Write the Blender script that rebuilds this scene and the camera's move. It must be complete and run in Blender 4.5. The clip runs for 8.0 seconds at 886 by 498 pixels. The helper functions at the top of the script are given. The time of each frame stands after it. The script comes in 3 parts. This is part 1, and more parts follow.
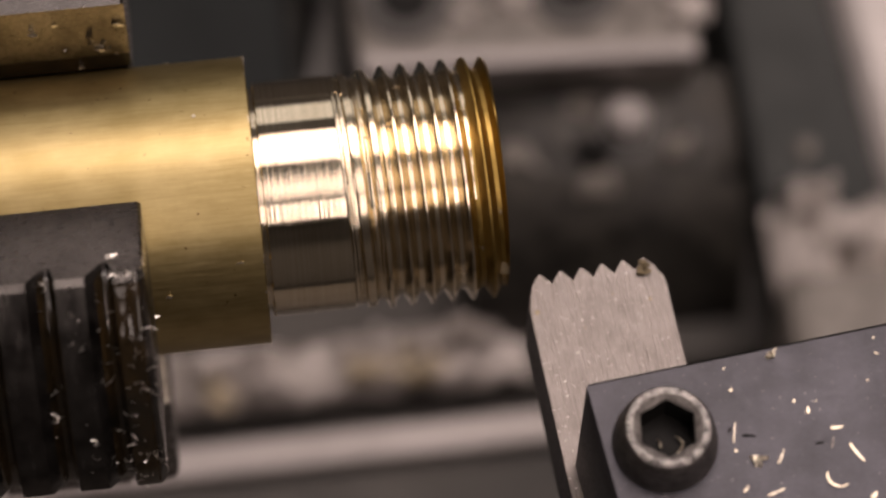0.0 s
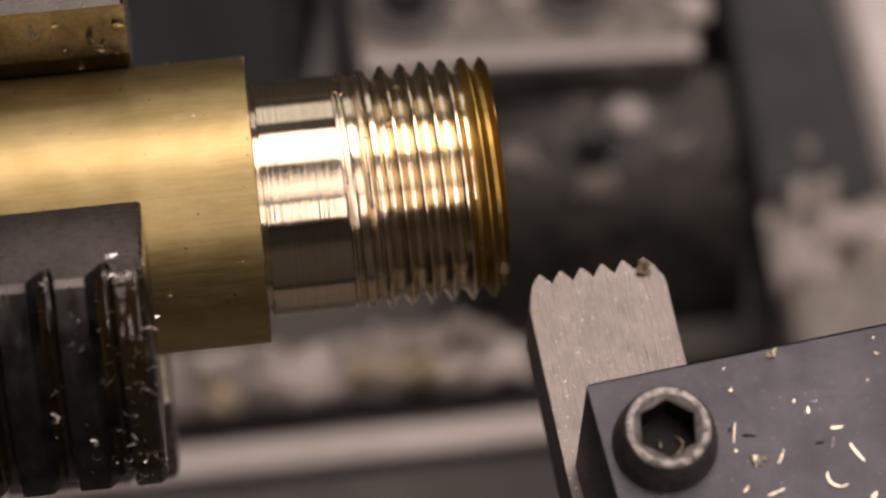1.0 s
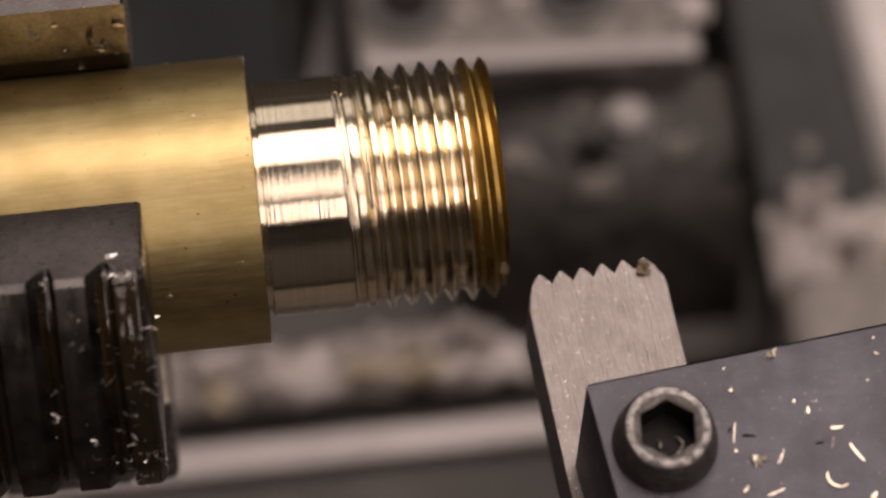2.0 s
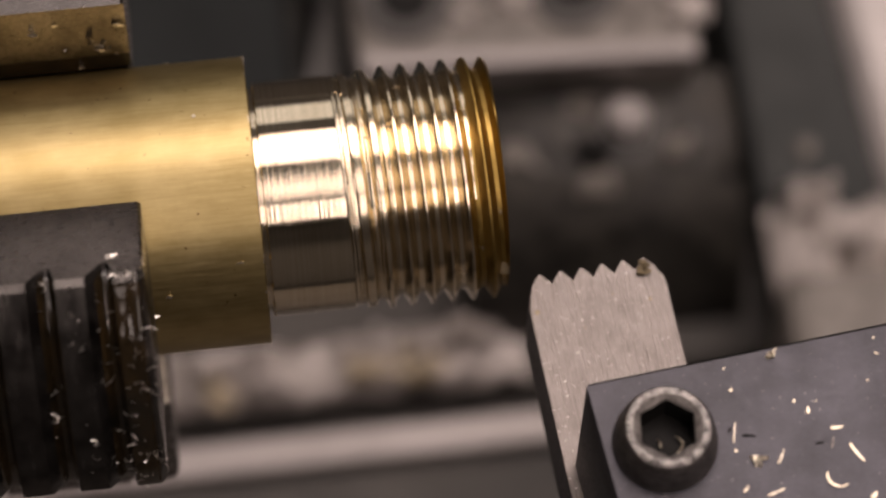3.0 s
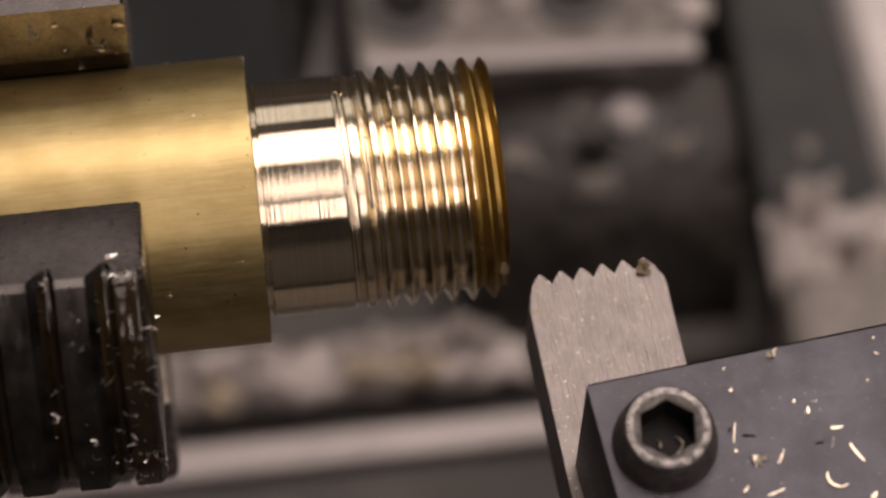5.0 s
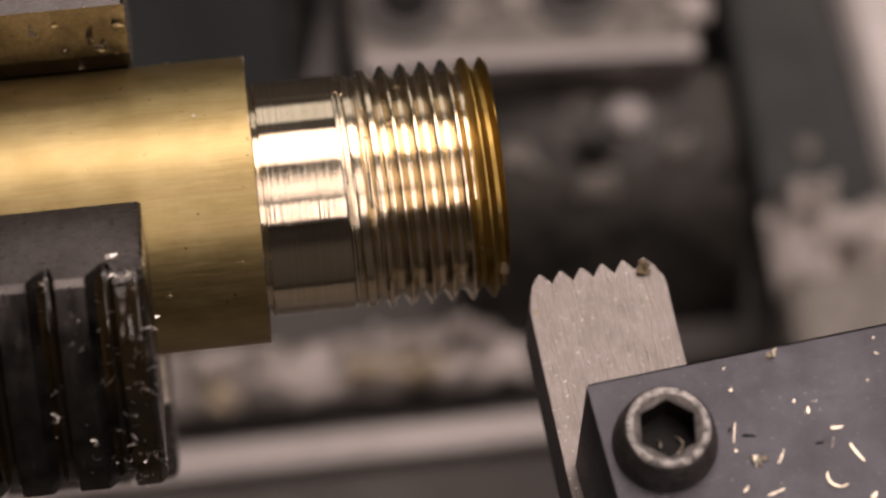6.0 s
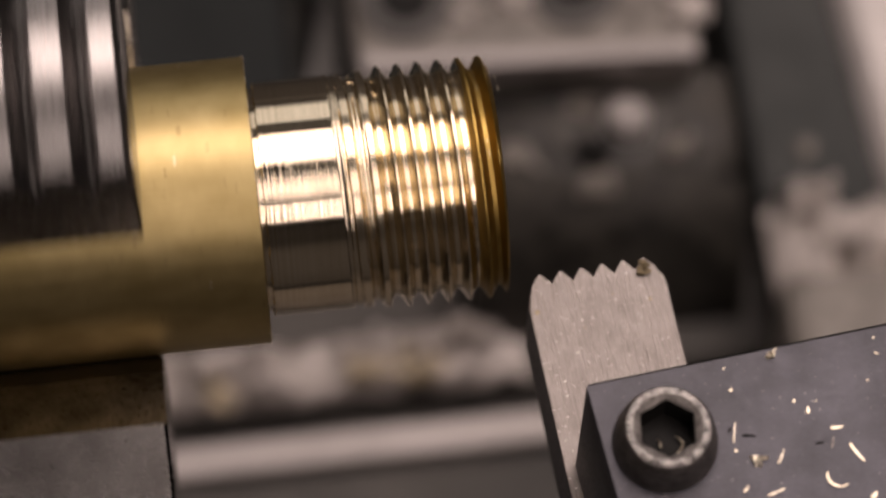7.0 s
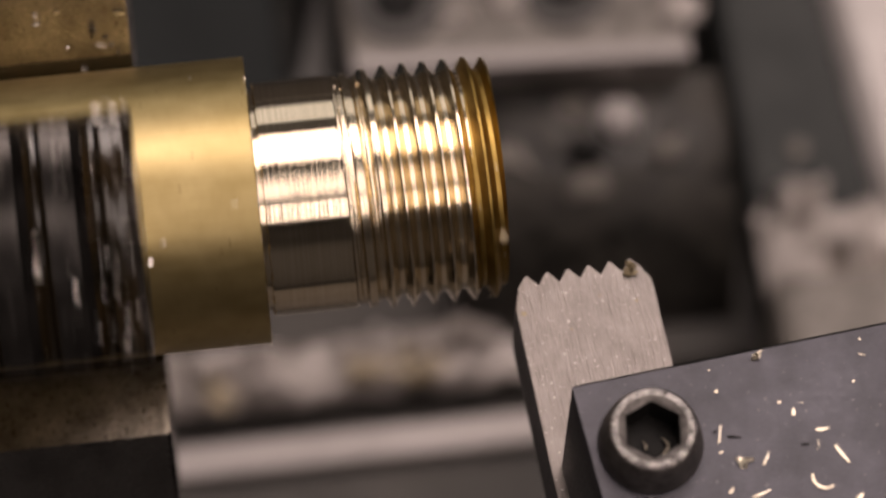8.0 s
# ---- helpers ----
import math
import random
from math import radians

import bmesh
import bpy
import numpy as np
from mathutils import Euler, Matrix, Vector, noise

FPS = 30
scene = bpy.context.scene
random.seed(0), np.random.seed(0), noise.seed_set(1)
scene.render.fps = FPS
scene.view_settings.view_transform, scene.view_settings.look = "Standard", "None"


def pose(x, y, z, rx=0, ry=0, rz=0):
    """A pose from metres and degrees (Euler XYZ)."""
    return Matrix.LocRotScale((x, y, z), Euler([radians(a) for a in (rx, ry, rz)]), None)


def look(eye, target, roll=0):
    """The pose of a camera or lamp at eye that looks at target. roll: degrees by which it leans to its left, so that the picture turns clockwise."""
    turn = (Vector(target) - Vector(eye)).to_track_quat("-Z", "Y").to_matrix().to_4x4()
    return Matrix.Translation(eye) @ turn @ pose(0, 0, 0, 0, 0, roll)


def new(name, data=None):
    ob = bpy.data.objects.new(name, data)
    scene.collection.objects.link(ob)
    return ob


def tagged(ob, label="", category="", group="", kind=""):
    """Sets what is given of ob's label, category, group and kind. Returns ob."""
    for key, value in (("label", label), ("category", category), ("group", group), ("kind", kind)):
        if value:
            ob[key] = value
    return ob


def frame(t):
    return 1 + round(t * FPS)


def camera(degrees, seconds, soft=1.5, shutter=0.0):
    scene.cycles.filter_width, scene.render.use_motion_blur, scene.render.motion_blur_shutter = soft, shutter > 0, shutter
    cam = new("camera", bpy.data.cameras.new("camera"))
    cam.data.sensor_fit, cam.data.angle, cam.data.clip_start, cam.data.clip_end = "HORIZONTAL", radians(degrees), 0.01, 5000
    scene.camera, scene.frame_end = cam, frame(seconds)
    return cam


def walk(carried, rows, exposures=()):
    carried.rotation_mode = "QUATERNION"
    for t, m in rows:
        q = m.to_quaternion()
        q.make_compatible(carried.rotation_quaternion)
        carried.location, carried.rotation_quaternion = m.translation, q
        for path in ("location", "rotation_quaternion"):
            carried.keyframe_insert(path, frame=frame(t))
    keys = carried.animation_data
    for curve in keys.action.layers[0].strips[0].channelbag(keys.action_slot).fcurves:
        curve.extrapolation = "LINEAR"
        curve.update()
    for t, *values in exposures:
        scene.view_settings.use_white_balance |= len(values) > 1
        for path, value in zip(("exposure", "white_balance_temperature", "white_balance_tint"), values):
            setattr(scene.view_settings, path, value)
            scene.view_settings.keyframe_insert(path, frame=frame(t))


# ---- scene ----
# Macro shot of a lathe: a brass bar in a three-jaw chuck, a thread chaser beside its cut thread.
# Lengths below are in millimetres and become metres through MM. x runs along the spindle, y away from the operator.
MM = 0.001
cam = camera(15.8, 8.0, 2.1, 0.5)
EYE = look((-3.0 * MM, -142.0 * MM, 288.33 * MM), (17.9 * MM, -7.54 * MM, 0), 2.079)
walk(cam, [(0.0, EYE), (8.0, EYE)])
cam.data.dof.use_dof = True
cam.data.dof.focus_distance = 0.303
cam.data.dof.aperture_fstop = 20.0

# spindle turn (degrees from the start) and carriage travel (mm along x)
SPIN = [(0.0, 0), (3.0, 0), (6.6, 0), (6.7, 0.3), (6.8, 14), (6.9, 43), (7.0, 69), (7.1, 95.5), (7.2, 121), (7.3, 152),
        (7.4, 175), (7.5, 203.5), (7.6, 229), (7.7, 257.5), (7.8, 284), (7.9, 313), (8.0, 337)]
FEED = [(0.0, 0), (3.0, 0), (7.1, 0), (7.2, -0.01), (7.3, -0.07), (7.4, -0.29), (7.5, -0.55), (7.6, -0.71), (7.7, -0.87),
        (7.8, -1.03), (7.9, -1.18), (8.0, -1.34)]

# ---------------------------------------------------------------- light
world = bpy.data.worlds.new("world")
scene.world = world
world.use_nodes = True
world.node_tree.nodes["Background"].inputs["Color"].default_value = (0.9, 0.88, 0.86, 1)
world.node_tree.nodes["Background"].inputs["Strength"].default_value = 0.06
scene.view_settings.exposure = -0.06


def area_lamp(name, eye, target, sx, sy, watts, colour):
    data = bpy.data.lights.new(name, "AREA")
    data.shape, data.size, data.size_y, data.energy, data.color = "RECTANGLE", sx, sy, watts, colour
    ob = new(name, data)
    ob.matrix_world = look(eye, target)
    return ob


WARM = (1.0, 0.815, 0.75)
area_lamp("tube_lamp_light", (0.30, 0.34, 1.03), (0.15, 0, 0), 1.0, 0.54, 11, WARM)
area_lamp("panel_lamp_light", (0.30, -0.165, 1.05), (0.15, 0, 0), 1.0, 0.35, 2.5, WARM)
area_lamp("work_lamp_light", (0.30, -0.70, 0.80), (0.3, 0, 0), 0.50, 0.32, 2.2, WARM)
area_lamp("window_light", (0.0, 1.68, 0.73), (0, 0, 0.25), 2.0, 1.05, 6.0, (1.0, 0.88, 0.82))


# ---------------------------------------------------------------- materials
def material(name):
    m = bpy.data.materials.new(name)
    m.use_nodes = True
    nt = m.node_tree
    return m, nt, nt.nodes["Principled BSDF"]


def node(nt, kind, **values):
    n = nt.nodes.new(kind)
    for key, value in values.items():
        n.inputs[key].default_value = value
    return n


def ramp(nt, source, stops):
    n = nt.nodes.new("ShaderNodeValToRGB")
    els = n.color_ramp.elements
    while len(els) < len(stops):
        els.new(0.5)
    for e, (p, c) in zip(els, stops):
        e.position, e.color = p, (*c, 1) if len(c) == 3 else c
    nt.links.new(source, n.inputs["Fac"])
    return n


def grey(v):
    return (v, v, v)


def coords(nt, scale=(1, 1, 1)):
    """Object coordinates in millimetres times scale."""
    tc = nt.nodes.new("ShaderNodeTexCoord")
    mp = nt.nodes.new("ShaderNodeMapping")
    mp.inputs["Scale"].default_value = [1000 * a for a in scale]
    nt.links.new(tc.outputs["Object"], mp.inputs["Vector"])
    return mp.outputs["Vector"]


def surface(name, dark, light, metal=0.0, rough=(0.4, 0.6), blotch=0.15, grain=(3, 3, 3), bump=0.02, grain_mix=0.3, coat=0.0, spots=None):
    """Two scales of variation: blotches (per mm) and fine, possibly stretched grain; relief in mm."""
    m, nt, bs = material(name)
    L = nt.links.new
    n1 = node(nt, "ShaderNodeTexNoise", Scale=blotch, Detail=5, Roughness=0.6)
    L(coords(nt), n1.inputs["Vector"])
    n2 = node(nt, "ShaderNodeTexNoise", Scale=1.0, Detail=4, Roughness=0.65)
    L(coords(nt, grain), n2.inputs["Vector"])
    mix = nt.nodes.new("ShaderNodeMix")
    mix.inputs[0].default_value = grain_mix
    L(n1.outputs["Fac"], mix.inputs[2])
    L(n2.outputs["Fac"], mix.inputs[3])
    col = ramp(nt, mix.outputs[0], [(0.34, dark), (0.66, light)])
    out = col.outputs["Color"]
    if spots:
        n3 = node(nt, "ShaderNodeTexNoise", Scale=spots[0], Detail=2)
        L(coords(nt), n3.inputs["Vector"])
        fac = ramp(nt, n3.outputs["Fac"], [(spots[1], grey(0)), (spots[1] + 0.05, grey(1))])
        mc = nt.nodes.new("ShaderNodeMix")
        mc.data_type = "RGBA"
        L(fac.outputs["Color"], mc.inputs[0])
        L(out, mc.inputs[6])
        mc.inputs[7].default_value = (*spots[2], 1)
        out = mc.outputs[2]
    L(out, bs.inputs["Base Color"])
    rr = ramp(nt, n2.outputs["Fac"], [(0.3, grey(rough[0])), (0.7, grey(rough[1]))])
    L(rr.outputs["Color"], bs.inputs["Roughness"])
    bs.inputs["Metallic"].default_value = metal
    bs.inputs["Coat Weight"].default_value = coat
    bs.inputs["Coat Roughness"].default_value = 0.12
    if bump:
        b = node(nt, "ShaderNodeBump", Strength=1.0, Distance=bump * MM)
        L(n2.outputs["Fac"], b.inputs["Height"])
        L(b.outputs["Normal"], bs.inputs["Normal"])
    return m


BRASS = surface("aged_brass", (0.365, 0.280, 0.116), (0.535, 0.428, 0.210), 1.0, (0.36, 0.47), 0.2, (0.22, 2.4, 2.4), 0.003, 0.45,
                spots=(1.1, 0.715, (0.17, 0.11, 0.045)))
CUT_BRASS = surface("fresh_cut_brass", (0.64, 0.545, 0.39), (0.86, 0.77, 0.61), 1.0, (0.03, 0.12), 0.2, (8, 0.02, 0.02), 0.018, 0.7)
THREAD_CUT = surface("fresh_cut_thread", (0.64, 0.54, 0.385), (0.86, 0.77, 0.60), 1.0, (0.10, 0.22), 0.3, (9, 0.2, 0.2), 0.008, 0.6)
THREAD_BRASS = surface("oiled_thread_brass", (0.28, 0.185, 0.048), (0.44, 0.30, 0.092), 1.0, (0.30, 0.50), 0.5, (4, 0.6, 0.6), 0.02, 0.5)
JAW_SIDE = surface("ground_jaw_steel", (0.15, 0.142, 0.138), (0.23, 0.22, 0.214), 1.0, (0.24, 0.29), 0.2, (0.9, 2.5, 2.5), 0.0, 0.2)
# oil stains on steel, darkened further for the dark room the face mirrors
OILY_DIM_LAND = surface("oily_dim_steel", (0.012, 0.010, 0.009), (0.085, 0.079, 0.074), 0.8, (0.14, 0.30), 0.22, (0.8, 0.25, 0.25), 0.004, 0.3)
JAW_LAND = surface("bright_ground_steel", (0.21, 0.20, 0.196), (0.32, 0.306, 0.30), 1.0, (0.24, 0.34), 0.2, (6, 0.3, 0.3), 0.002, 0.4)
TOOL_STEEL = surface("ground_tool_steel", (0.15, 0.132, 0.122), (0.40, 0.368, 0.350), 1.0, (0.38, 0.66), 0.35, (3.6, 0.24, 0.8), 0.10, 0.75,
                     spots=(2.6, 0.665, (0.80, 0.75, 0.70)))
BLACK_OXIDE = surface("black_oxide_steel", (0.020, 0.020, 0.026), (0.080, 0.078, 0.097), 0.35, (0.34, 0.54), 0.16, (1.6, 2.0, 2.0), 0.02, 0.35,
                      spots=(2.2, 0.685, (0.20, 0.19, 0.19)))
SCREW_STEEL = surface("worn_screw_steel", (0.08, 0.072, 0.067), (0.28, 0.262, 0.25), 0.85, (0.36, 0.6), 0.8, (3, 3, 3), 0.14, 0.5)
RIM_STEEL = surface("bright_worn_rim", (0.08, 0.075, 0.072), (0.85, 0.82, 0.79), 1.0, (0.22, 0.42), 1.1, (2.4, 2.4, 2.4), 0.25, 0.35)
# near-black for dark parts, and for shade painted into recesses and a chamfer
BLACK_AND_SHADE = surface("black_and_shade", (0.006, 0.006, 0.006), (0.016, 0.015, 0.014), 0.0, (0.5, 0.7), 0.5)
BLACK_AND_SHADE.node_tree.nodes["Principled BSDF"].inputs["Specular IOR Level"].default_value = 0.15
CHIP = surface("brass_chip", (0.50, 0.43, 0.31), (0.78, 0.72, 0.60), 1.0, (0.25, 0.45), 1.0, (3, 3, 3), 0.02)
OIL_AND_GAP = surface("oil_and_gap", (0.005, 0.005, 0.004), (0.032, 0.020, 0.008), 0.0, (0.06, 0.14), 0.25, (0.6, 0.3, 0.3), 0.03, coat=0.3)
CASTING = surface("grey_casting", (0.075, 0.065, 0.056), (0.36, 0.333, 0.305), 0.1, (0.5, 0.7), 0.10, (0.5, 0.5, 0.5), 0.15, 0.35)
DARK_CASTING = surface("oily_dark_casting", (0.005, 0.005, 0.0045), (0.062, 0.056, 0.047), 0.1, (0.22, 0.7), 0.15, (0.3, 0.3, 0.3), 0.5, 0.3)
PAINT = surface("blue_grey_paint", (0.030, 0.034, 0.034), (0.072, 0.075, 0.074), 0.0, (0.75, 0.95), 0.07, (0.4, 0.4, 0.4), 0.08)
WAY_STEEL = surface("ground_way_steel", (0.25, 0.23, 0.224), (0.41, 0.38, 0.37), 0.4, (0.42, 0.56), 0.05, (0.06, 0.8, 0.8), 0.03, 0.5)
SWARF = surface("pale_swarf", (0.13, 0.11, 0.09), (0.80, 0.74, 0.71), 0.1, (0.4, 0.6), 0.14, (0.5, 0.5, 0.5), 0.3, 0.25)
CRUMB = surface("brown_crumb", (0.14, 0.11, 0.065), (0.44, 0.36, 0.23), 0.5, (0.4, 0.6), 0.9, (3, 3, 3), 0.05)
BOUNCE_PAINT = surface("pale_bounce_paint", (0.17, 0.155, 0.14), (0.25, 0.23, 0.21), 0.0, (0.5, 0.7), 0.02, (0.1, 0.1, 0.1), 0.1)
APRON = surface("worn_grey_apron", (0.045, 0.042, 0.039), (0.098, 0.091, 0.084), 0.0, (0.6, 0.8), 0.04, (0.3, 0.3, 0.3), 0.1)
SWARF_WHITE = surface("bright_swarf", (0.62, 0.58, 0.52), (0.92, 0.89, 0.84), 1.0, (0.2, 0.4), 1.0, (3, 3, 3), 0.02)
DULL_SWARF = surface("oily_swarf", (0.06, 0.052, 0.042), (0.34, 0.31, 0.28), 0.1, (0.4, 0.6), 0.3, (0.5, 0.5, 0.5), 0.3, 0.3)
# steel of the jaw bevels, with the bar's brown reflection hinted in its tint
BEVEL_STEEL = surface("bevel_steel", (0.12, 0.105, 0.085), (0.30, 0.27, 0.23), 1.0, (0.25, 0.4), 0.25, (2, 2, 2), 0.08)
DARK_PAINT = surface("near_black_paint", (0.016, 0.0185, 0.019), (0.026, 0.0295, 0.030), 0.0, (0.75, 0.9), 0.05, (0.4, 0.4, 0.4), 0.08)
DARK_PAINT.node_tree.nodes["Principled BSDF"].inputs["Specular IOR Level"].default_value = 0.25
WHITE_METAL = surface("white_lamp_housing", (0.55, 0.55, 0.54), (0.65, 0.65, 0.64), 0.0, (0.4, 0.5), 0.01, (0.05, 0.05, 0.05), 0.02)
PALE = surface("pale_bright_metal", (0.40, 0.37, 0.36), (0.68, 0.645, 0.63), 0.3, (0.4, 0.6), 0.06, (0.3, 0.3, 0.3), 0.05)
GIB = surface("worn_gib_steel", (0.045, 0.043, 0.041), (0.10, 0.095, 0.092), 0.2, (0.5, 0.7), 0.1, (0.4, 0.4, 0.4), 0.08)
BRASSY = surface("brassy_swarf", (0.22, 0.175, 0.11), (0.70, 0.60, 0.43), 0.2, (0.4, 0.6), 0.35, (0.8, 0.8, 0.8), 0.2, 0.4)
WALL = surface("plaster", (0.24, 0.23, 0.22), (0.33, 0.32, 0.31), 0.0, (0.7, 0.9), 0.004, (0.05, 0.05, 0.05), 0.3)
FLOOR = surface("workshop_concrete", (0.10, 0.10, 0.10), (0.17, 0.165, 0.16), 0.0, (0.6, 0.8), 0.004, (0.05, 0.05, 0.05), 0.5)


# ---------------------------------------------------------------- mesh helpers
def place(name, bm, mats, parent=None, label="", smooth=False):
    bmesh.ops.recalc_face_normals(bm, faces=bm.faces)
    me = bpy.data.meshes.new(name)
    bm.to_mesh(me)
    bm.free()
    for m in mats if isinstance(mats, (list, tuple)) else [mats]:
        me.materials.append(m)
    if smooth:
        me.shade_smooth()
        me.set_sharp_from_angle(angle=radians(smooth if smooth > 1 else 35))
    ob = new(name, me)
    if parent:
        ob.parent = parent
    if label:
        tagged(ob, label)
    return ob


part = place


def prism(outline, z0, z1, bevel=0.0, segs=2):
    """An outline in x, y (mm) drawn up from z0 to z1."""
    bm = bmesh.new()
    lo = [bm.verts.new((x * MM, y * MM, z0 * MM)) for x, y in outline]
    hi = [bm.verts.new((x * MM, y * MM, z1 * MM)) for x, y in outline]
    bm.faces.new(hi)
    bm.faces.new(lo[::-1])
    n = len(outline)
    for i in range(n):
        bm.faces.new((lo[i], lo[(i + 1) % n], hi[(i + 1) % n], hi[i]))
    bmesh.ops.recalc_face_normals(bm, faces=bm.faces)
    if bevel:
        edges = [e for e in bm.edges if e.calc_face_angle(0) > 0.35]
        bmesh.ops.bevel(bm, geom=edges, offset=bevel * MM, segments=segs, affect="EDGES", profile=0.5)
    return bm


def box(x0, x1, y0, y1, z0, z1, bevel=0.0, segs=2):
    return prism([(x0, y0), (x1, y0), (x1, y1), (x0, y1)], z0, z1, bevel, segs)


def lathe_mesh(profile, steps=96, close=True):
    """A profile of (x, radius) in mm turned about the x axis."""
    bm = bmesh.new()
    rings = []
    for x, r in profile:
        rings.append([bm.verts.new((x * MM, r * MM * math.cos(2 * math.pi * k / steps), r * MM * math.sin(2 * math.pi * k / steps)))
                      for k in range(steps)])
    for a, b in zip(rings, rings[1:]):
        for k in range(steps):
            bm.faces.new((a[k], a[(k + 1) % steps], b[(k + 1) % steps], b[k]))
    if close:
        bm.faces.new(rings[0])
        bm.faces.new(rings[-1][::-1])
    return bm


def spun(profile, steps=48, cap=True):
    """A profile of (radius, z) in mm turned about z; capped at both ends."""
    bm = bmesh.new()
    rings = []
    for r, z in profile:
        rings.append([bm.verts.new((r * MM * math.cos(2 * math.pi * k / steps), r * MM * math.sin(2 * math.pi * k / steps), z * MM)) for k in range(steps)])
    for a, b in zip(rings, rings[1:]):
        for k in range(steps):
            bm.faces.new((a[k], a[(k + 1) % steps], b[(k + 1) % steps], b[k]))
    bm.faces.new(rings[0])
    if cap:
        bm.faces.new(rings[-1])
    return bm


def ribbon(bm, m, length, width, thick, curl, rng, steps=7):
    """A curled sliver of metal added to bm, lying in the pose m (mm)."""
    prev = None
    ang, x, y = 0.0, 0.0, 0.0
    for i in range(steps + 1):
        f = i / steps
        w = width * (0.45 + 0.55 * math.sin(math.pi * min(1, f + 0.15))) * rng.uniform(0.8, 1.2)
        lift = 0.12 * math.sin(f * 3.0) * length * 0.3 + 0.02
        nx, ny = -math.sin(ang), math.cos(ang)
        ring = []
        for s, h in ((-1, 0), (1, 0), (1, thick), (-1, thick)):
            p = m @ Vector(((x + nx * s * w / 2) * MM, (y + ny * s * w / 2) * MM, (lift + h) * MM))
            ring.append(bm.verts.new(p))
        if prev:
            for k in range(4):
                bm.faces.new((prev[k], prev[(k + 1) % 4], ring[(k + 1) % 4], ring[k]))
        else:
            bm.faces.new(ring[::-1])
        prev = ring
        x += math.cos(ang) * length / steps
        y += math.sin(ang) * length / steps
        ang += curl / steps
    bm.faces.new(prev)


def at_mm(x, y, z, rx=0, ry=0, rz=0):
    return pose(x * MM, y * MM, z * MM, rx, ry, rz)


TURNING, SLIDING = [], []
# the bed and carriage lie well below the work: laid out at a working scale, then set down here
DEEP = Matrix.Translation((2.89 * MM, 34.07 * MM, -69.2 * MM)) @ Matrix.Diagonal((1.24, 1.24, 1.24, 1))


def deep(bm):
    """Set a part of the bed or carriage down; the lower its top, the nearer it lies to the headstock."""
    bmesh.ops.transform(bm, matrix=DEEP, verts=bm.verts)
    bmesh.ops.translate(bm, vec=(0.031 * max(v.co.z for v in bm.verts), 0, 0), verts=bm.verts)
    return bm


def deep_at(x, y, z, rx=0, ry=0, rz=0):
    m = DEEP @ at_mm(x, y, z, rx, ry, rz)
    m.translation.x += 0.031 * m.translation.z
    return m


# ---------------------------------------------------------------- room
def room():
    def slab(name, x0, x1, y0, y1, z0, z1, mat):
        return tagged(place(name, box(x0, x1, y0, y1, z0, z1), mat), kind="structure")
    slab("floor", -1800, 1800, -1800, 1800, -1160, -1100, FLOOR)
    slab("ceiling", -1800, 1800, -1800, 1800, 1300, 1360, WALL)
    slab("wall_north", -1800, 1800, 1740, 1800, -1100, 1300, WALL)
    slab("wall_south", -1800, 1800, -1800, -1740, -1100, 1300, WALL)
    slab("wall_west", -1800, -1740, -1740, 1740, -1100, 1300, WALL)
    slab("wall_east", 1740, 1800, -1740, 1740, -1100, 1300, WALL)


room()


def lamp_housing(name, eye, aim, sx, sy, label):
    m = look(eye, aim)
    ob = tagged(place(name, box(-sx / 2, sx / 2, -sy / 2, sy / 2, 8, 60, 6), WHITE_METAL), label, "lamp")
    ob.matrix_basis = m
    for dx in (-0.2, 0.2):
        x, y = eye[0] + dx, eye[1]
        rod = box(x / MM - 6, x / MM + 6, y / MM - 6, y / MM + 6, eye[2] / MM + 30, 1300, 1)
        bmesh.ops.transform(rod, matrix=m.inverted(), verts=rod.verts)
        part("hanger", rod, WHITE_METAL, ob)


def window_frame():
    w = tagged(new("window_1"), kind="structure")
    for name, x0, x1, z0, z1 in (("window_sill", -1060, 1060, 120, 180), ("window_frame", -1060, 1060, 1290, 1300),
                                 ("window_frame", -1060, -1000, 180, 1290), ("window_frame", 1000, 1060, 180, 1290)):
        part(name, box(x0, x1, 1690, 1740, z0, z1, 3), WHITE_METAL, w)


window_frame()
lamp_housing("ceiling_lamp", (0.30, 0.34, 1.03), (0.15, 0, 0), 1040, 580, "long white workshop lamp hung over the lathe")
lamp_housing("ceiling_lamp", (0.30, -0.18, 1.05), (0.15, 0, 0), 1040, 410, "flat white panel lamp hung over the lathe")
lamp_housing("work_lamp", (0.30, -0.70, 0.80), (0.3, 0, 0), 540, 360, "white work lamp hung on the operator's side")


